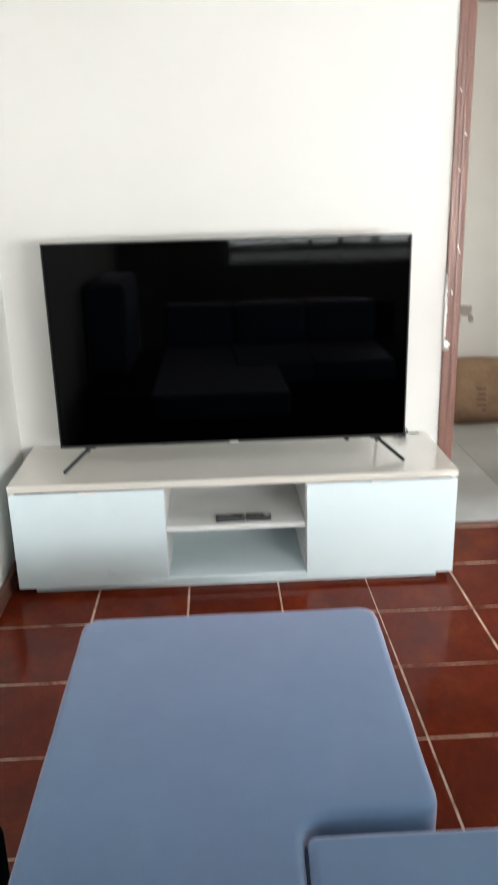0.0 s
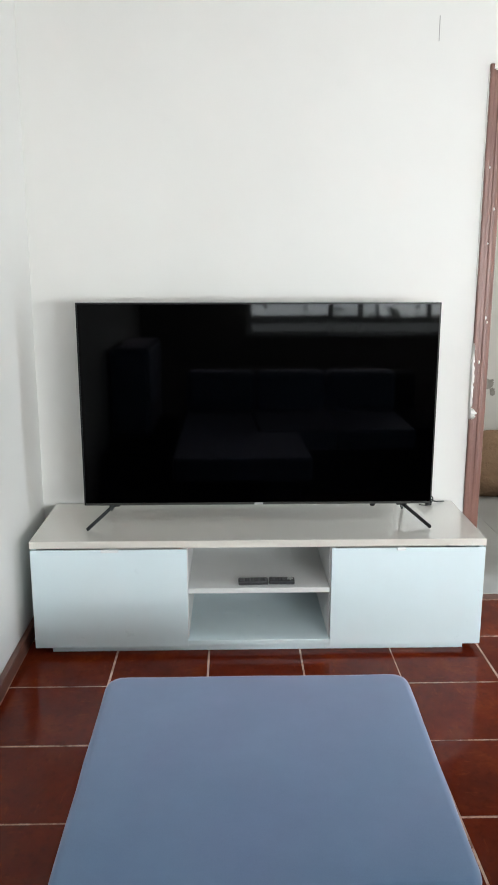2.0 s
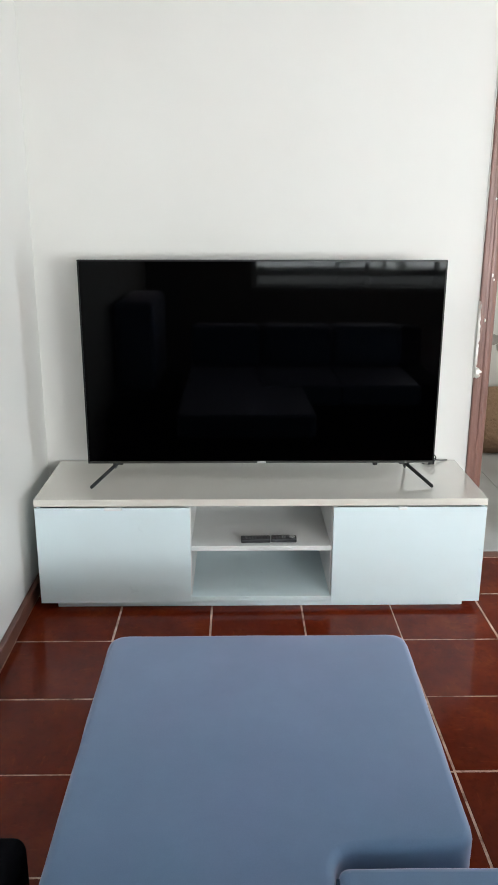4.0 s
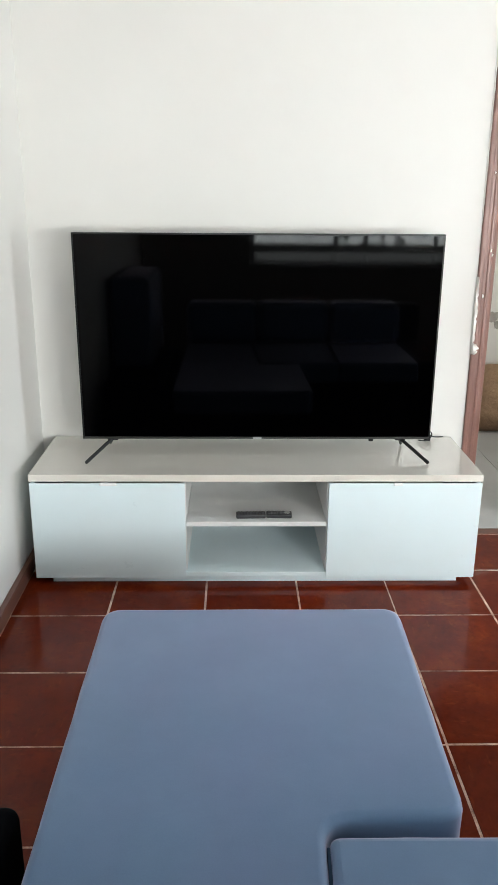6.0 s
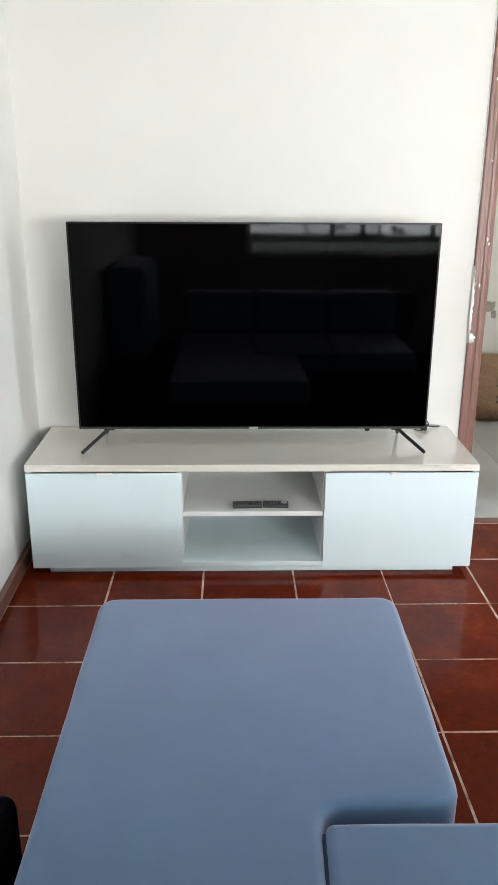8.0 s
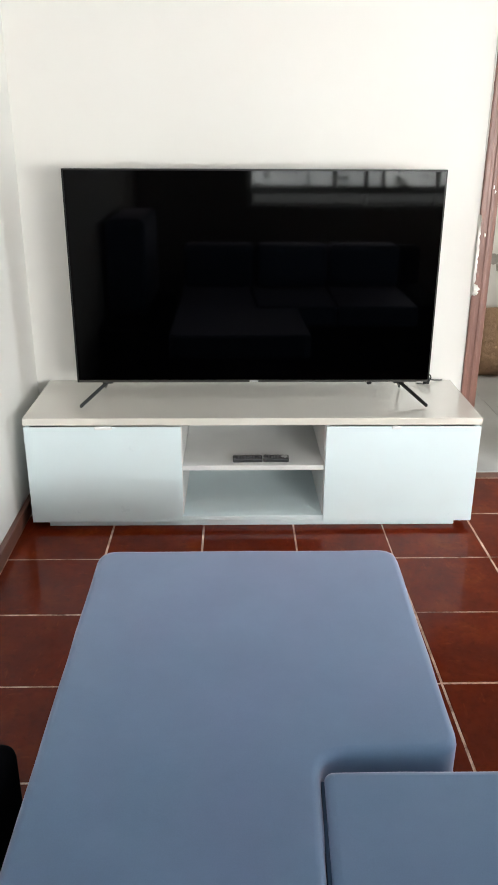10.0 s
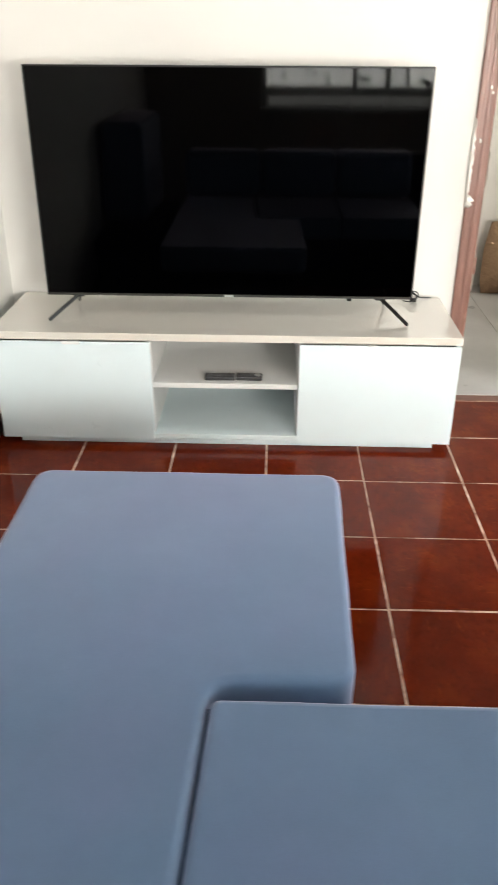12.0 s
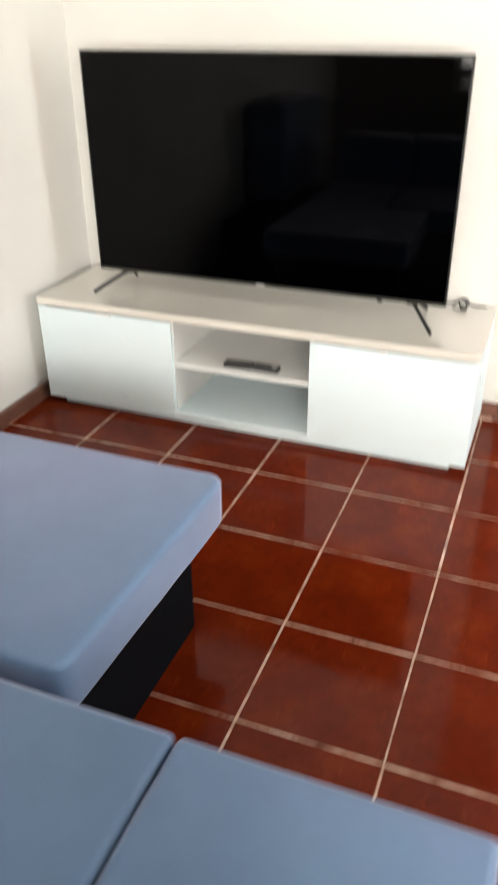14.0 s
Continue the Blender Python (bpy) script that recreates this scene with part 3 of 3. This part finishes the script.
# dark strips set into the gaps between cushions, in place of real shade
for far, near, y1 in ((0.080, 0.036, 1.050), (0.610, 0.610, 1.048)):
    strip = [(far - 0.0035, y1), (far + 0.0035, y1), (near + 0.0035, 0.21), (near - 0.0035, 0.21)]
    part("gap_shade", outline(strip, 0.33, CT - 0.015), GAP_SHADE, sofa, "dark blue strip standing for the shade between two cushions")
part("side_body", rounded(-0.93, -0.53, -0.06, 1.275, 0.0, 0.34, 0.03, 4), SOFA_BASE, sofa, "black cloth side body", True)
part("side_cushion", rounded(-0.94, -0.66, -0.05, 0.85, 0.345, 0.98, 0.05, 4), FABRIC, sofa, "tall blue side cushion", True)
part("armrest", rounded(1.154, 1.34, 0.192, 1.05, 0.0, 0.452, 0.03, 4), SOFA_BASE, sofa, "low black cloth armrest", True)

# ---- next room: sacks and bucket ----


def sack(w, h, d, seed, name, mat, label, at, turn):
    t = thing(name, label, "sack", at)
    bm = bmesh.new()
    nx, nz = 22, 18
    def pt(u, v, side):
        x = (u - 0.5) * w
        belly = (1 - (2 * u - 1) ** 6) * (1 - (2 * v - 1) ** 8)
        n = noise.noise(Vector((u * 3 + seed, v * 3, side * 2.0)))
        n2 = noise.noise(Vector((u * 9 + seed, v * 8, side)))
        return (x * (1 + 0.05 * math.sin(v * math.pi) - 0.07 * v ** 3) + 0.010 * n, side * (0.5 * d * belly + 0.004 + 0.026 * n * belly + 0.013 * n2 * belly - 0.035 * belly * v ** 4), v * h * (1 + 0.02 * n * u + 0.015 * math.sin(u * 7)))
    for side in (-1, 1):
        g = [[bm.verts.new(pt(i / nx, j / nz, side)) for j in range(nz + 1)] for i in range(nx + 1)]
        for i in range(nx):
            for j in range(nz):
                bm.faces.new((g[i][j], g[i + 1][j], g[i + 1][j + 1], g[i][j + 1]))
    bmesh.ops.remove_doubles(bm, verts=bm.verts[:], dist=0.012)
    bmesh.ops.recalc_face_normals(bm, faces=bm.faces[:])
    part("paper_body", bm, mat, t, smooth=True)
    t.rotation_euler = (radians(-6), 0, radians(turn))
    return t


cement = sack(0.62, 0.45, 0.15, 2, "cement_sack", PAPER, "brown paper cement sack leaning on the plastered wall", (1.83, 5.02, 0.0), 0)
# the printed mark, as plain upright bars
for i in range(5):
    part("printed_mark", rounded(-0.145 - 0.012, -0.145 + 0.055, -0.086, -0.079, 0.10 + i * 0.036, 0.10 + i * 0.036 + 0.011, 0.002, 1), INK, cement, "dark printed bar")
for i in range(3):
    part("printed_mark", rounded(0.06, 0.16, -0.088, -0.079, 0.12 + i * 0.05, 0.145 + i * 0.05, 0.002, 1), INK, cement)
white = thing("plaster_sack", "small white plaster sack with a pink printed band, standing open", "sack", (1.388, 5.06, 0.0))
flat = Matrix.Diagonal((1, 0.6, 1, 1))
body = lathe([(0.0, 0.0), (0.082, 0.0), (0.089, 0.012), (0.088, 0.12), (0.086, 0.235), (0.070, 0.31), (0.040, 0.385), (0.016, 0.425), (0.0, 0.43)], 28)
bmesh.ops.transform(body, matrix=flat, verts=body.verts[:])
for v in body.verts:
    v.co += 0.006 * noise.noise_vector(v.co * 14)
part("body", body, BAG_WHITE, white, smooth=True)
band = lathe([(0.085, 0.118), (0.0915, 0.12), (0.0905, 0.225), (0.085, 0.227)], 28)
bmesh.ops.transform(band, matrix=flat, verts=band.verts[:])
part("printed_band", band, RED_BAND, white, "faded pink printed band", True)
for i in range(5):
    part("printed_mark", rounded(-0.058 + i * 0.026, -0.046 + i * 0.026, -0.0562 + 0.006 * abs(i - 2), -0.0505 + 0.006 * abs(i - 2), 0.135, 0.205, 0.001, 1), BAG_WHITE, white)

bucket = thing("bucket", "pale green plastic builder's bucket with dried mortar, on the floor", "bucket", (1.622, 3.93, 0.0))
part("body", lathe([(0.0, 0.0), (0.128, 0.0), (0.134, 0.006), (0.150, 0.252), (0.162, 0.280), (0.174, 0.290), (0.172, 0.295), (0.157, 0.286), (0.145, 0.252), (0.129, 0.014), (0.0, 0.014)]), BUCKET, bucket, smooth=True)
part("mortar", lathe([(0.0, 0.232), (0.06, 0.226), (0.142, 0.238), (0.142, 0.20)]), MORTAR, bucket, "dried grey mortar", True)
bm = bmesh.new()
for i in range(4):
    box(bm, -0.1445, -0.1365, -0.022, 0.018 - 0.008 * (i % 2), 0.05 + i * 0.022, 0.062 + i * 0.022)
part("printed_mark", bm, INK, bucket, "dark printed bars").rotation_euler[2] = radians(14)

bucket.scale = (0.97, 0.97, 0.93)

# ---- floor pieces ----
P, JOINT = 0.370, 0.0068


def tile_mesh(name, size, thick, mat, r):
    bm = bmesh.new()
    box(bm, -size / 2, size / 2, -size / 2, size / 2, -thick, 0)
    top = [e for e in bm.edges if all(v.co.z > -thick / 2 for v in e.verts)]
    bmesh.ops.bevel(bm, geom=top, offset=r, segments=2, profile=0.5, affect="EDGES")
    return mesh_of(name, bm, mat)


tile = tile_mesh("tile", P - JOINT, 0.005, TILE, 0.0012)
rnd = random.Random(21)
X0, Y0 = 0.537 + P / 2, 2.602 + P / 2
for i in range(-5, 8):
    for j in range(-12, 3):
        x, y = X0 + i * P, Y0 + j * P
        if x - P / 2 > EX or x + P / 2 < WX + 0.02 or y - P / 2 > WY or y + P / 2 < SY:
            continue
        if y + P / 2 > WY + 0.05:
            continue
        o = new("tile", tile)
        o.parent = floor
        # border tiles are cut to the walls
        lo, hi = max(x - P / 2, WX - 0.02), min(x + P / 2, EX + 0.10)
        so, no = max(y - P / 2, SY - 0.02), y + P / 2
        cut = Matrix.Translation(((lo + hi) / 2, (so + no) / 2, 0)) @ Matrix.Diagonal(((hi - lo) / P, (no - so) / P, 1, 1)) @ Matrix.Translation((-x, -y, 0))
        o.matrix_basis = cut @ pose(x + rnd.uniform(-0.0016, 0.0016), y + rnd.uniform(-0.0016, 0.0016), rnd.uniform(-0.0006, 0.0006), rnd.uniform(-0.12, 0.12), rnd.uniform(-0.12, 0.12), rnd.choice((0, 90, 180, 270)) + rnd.uniform(-0.2, 0.2))

GX, GY = 0.80, 1.60
bm = bmesh.new()
box(bm, -GX / 2 + 0.0012, GX / 2 - 0.0012, -GY / 2 + 0.0012, GY / 2 - 0.0012, -0.006, 0)
bmesh.ops.bevel(bm, geom=[e for e in bm.edges if all(v.co.z > -0.003 for v in e.verts)], offset=0.001, segments=2, profile=0.5, affect="EDGES")
grey = mesh_of("tile", bm, GREY_TILE)
for i in range(-2, 3):
    for j in range(2):
        o = new("tile", grey)
        o.parent = floor_next
        o.location = (1.445 + (i + 0.5) * GX, WY + 0.022 + (j + 0.5) * GY, 0.004)
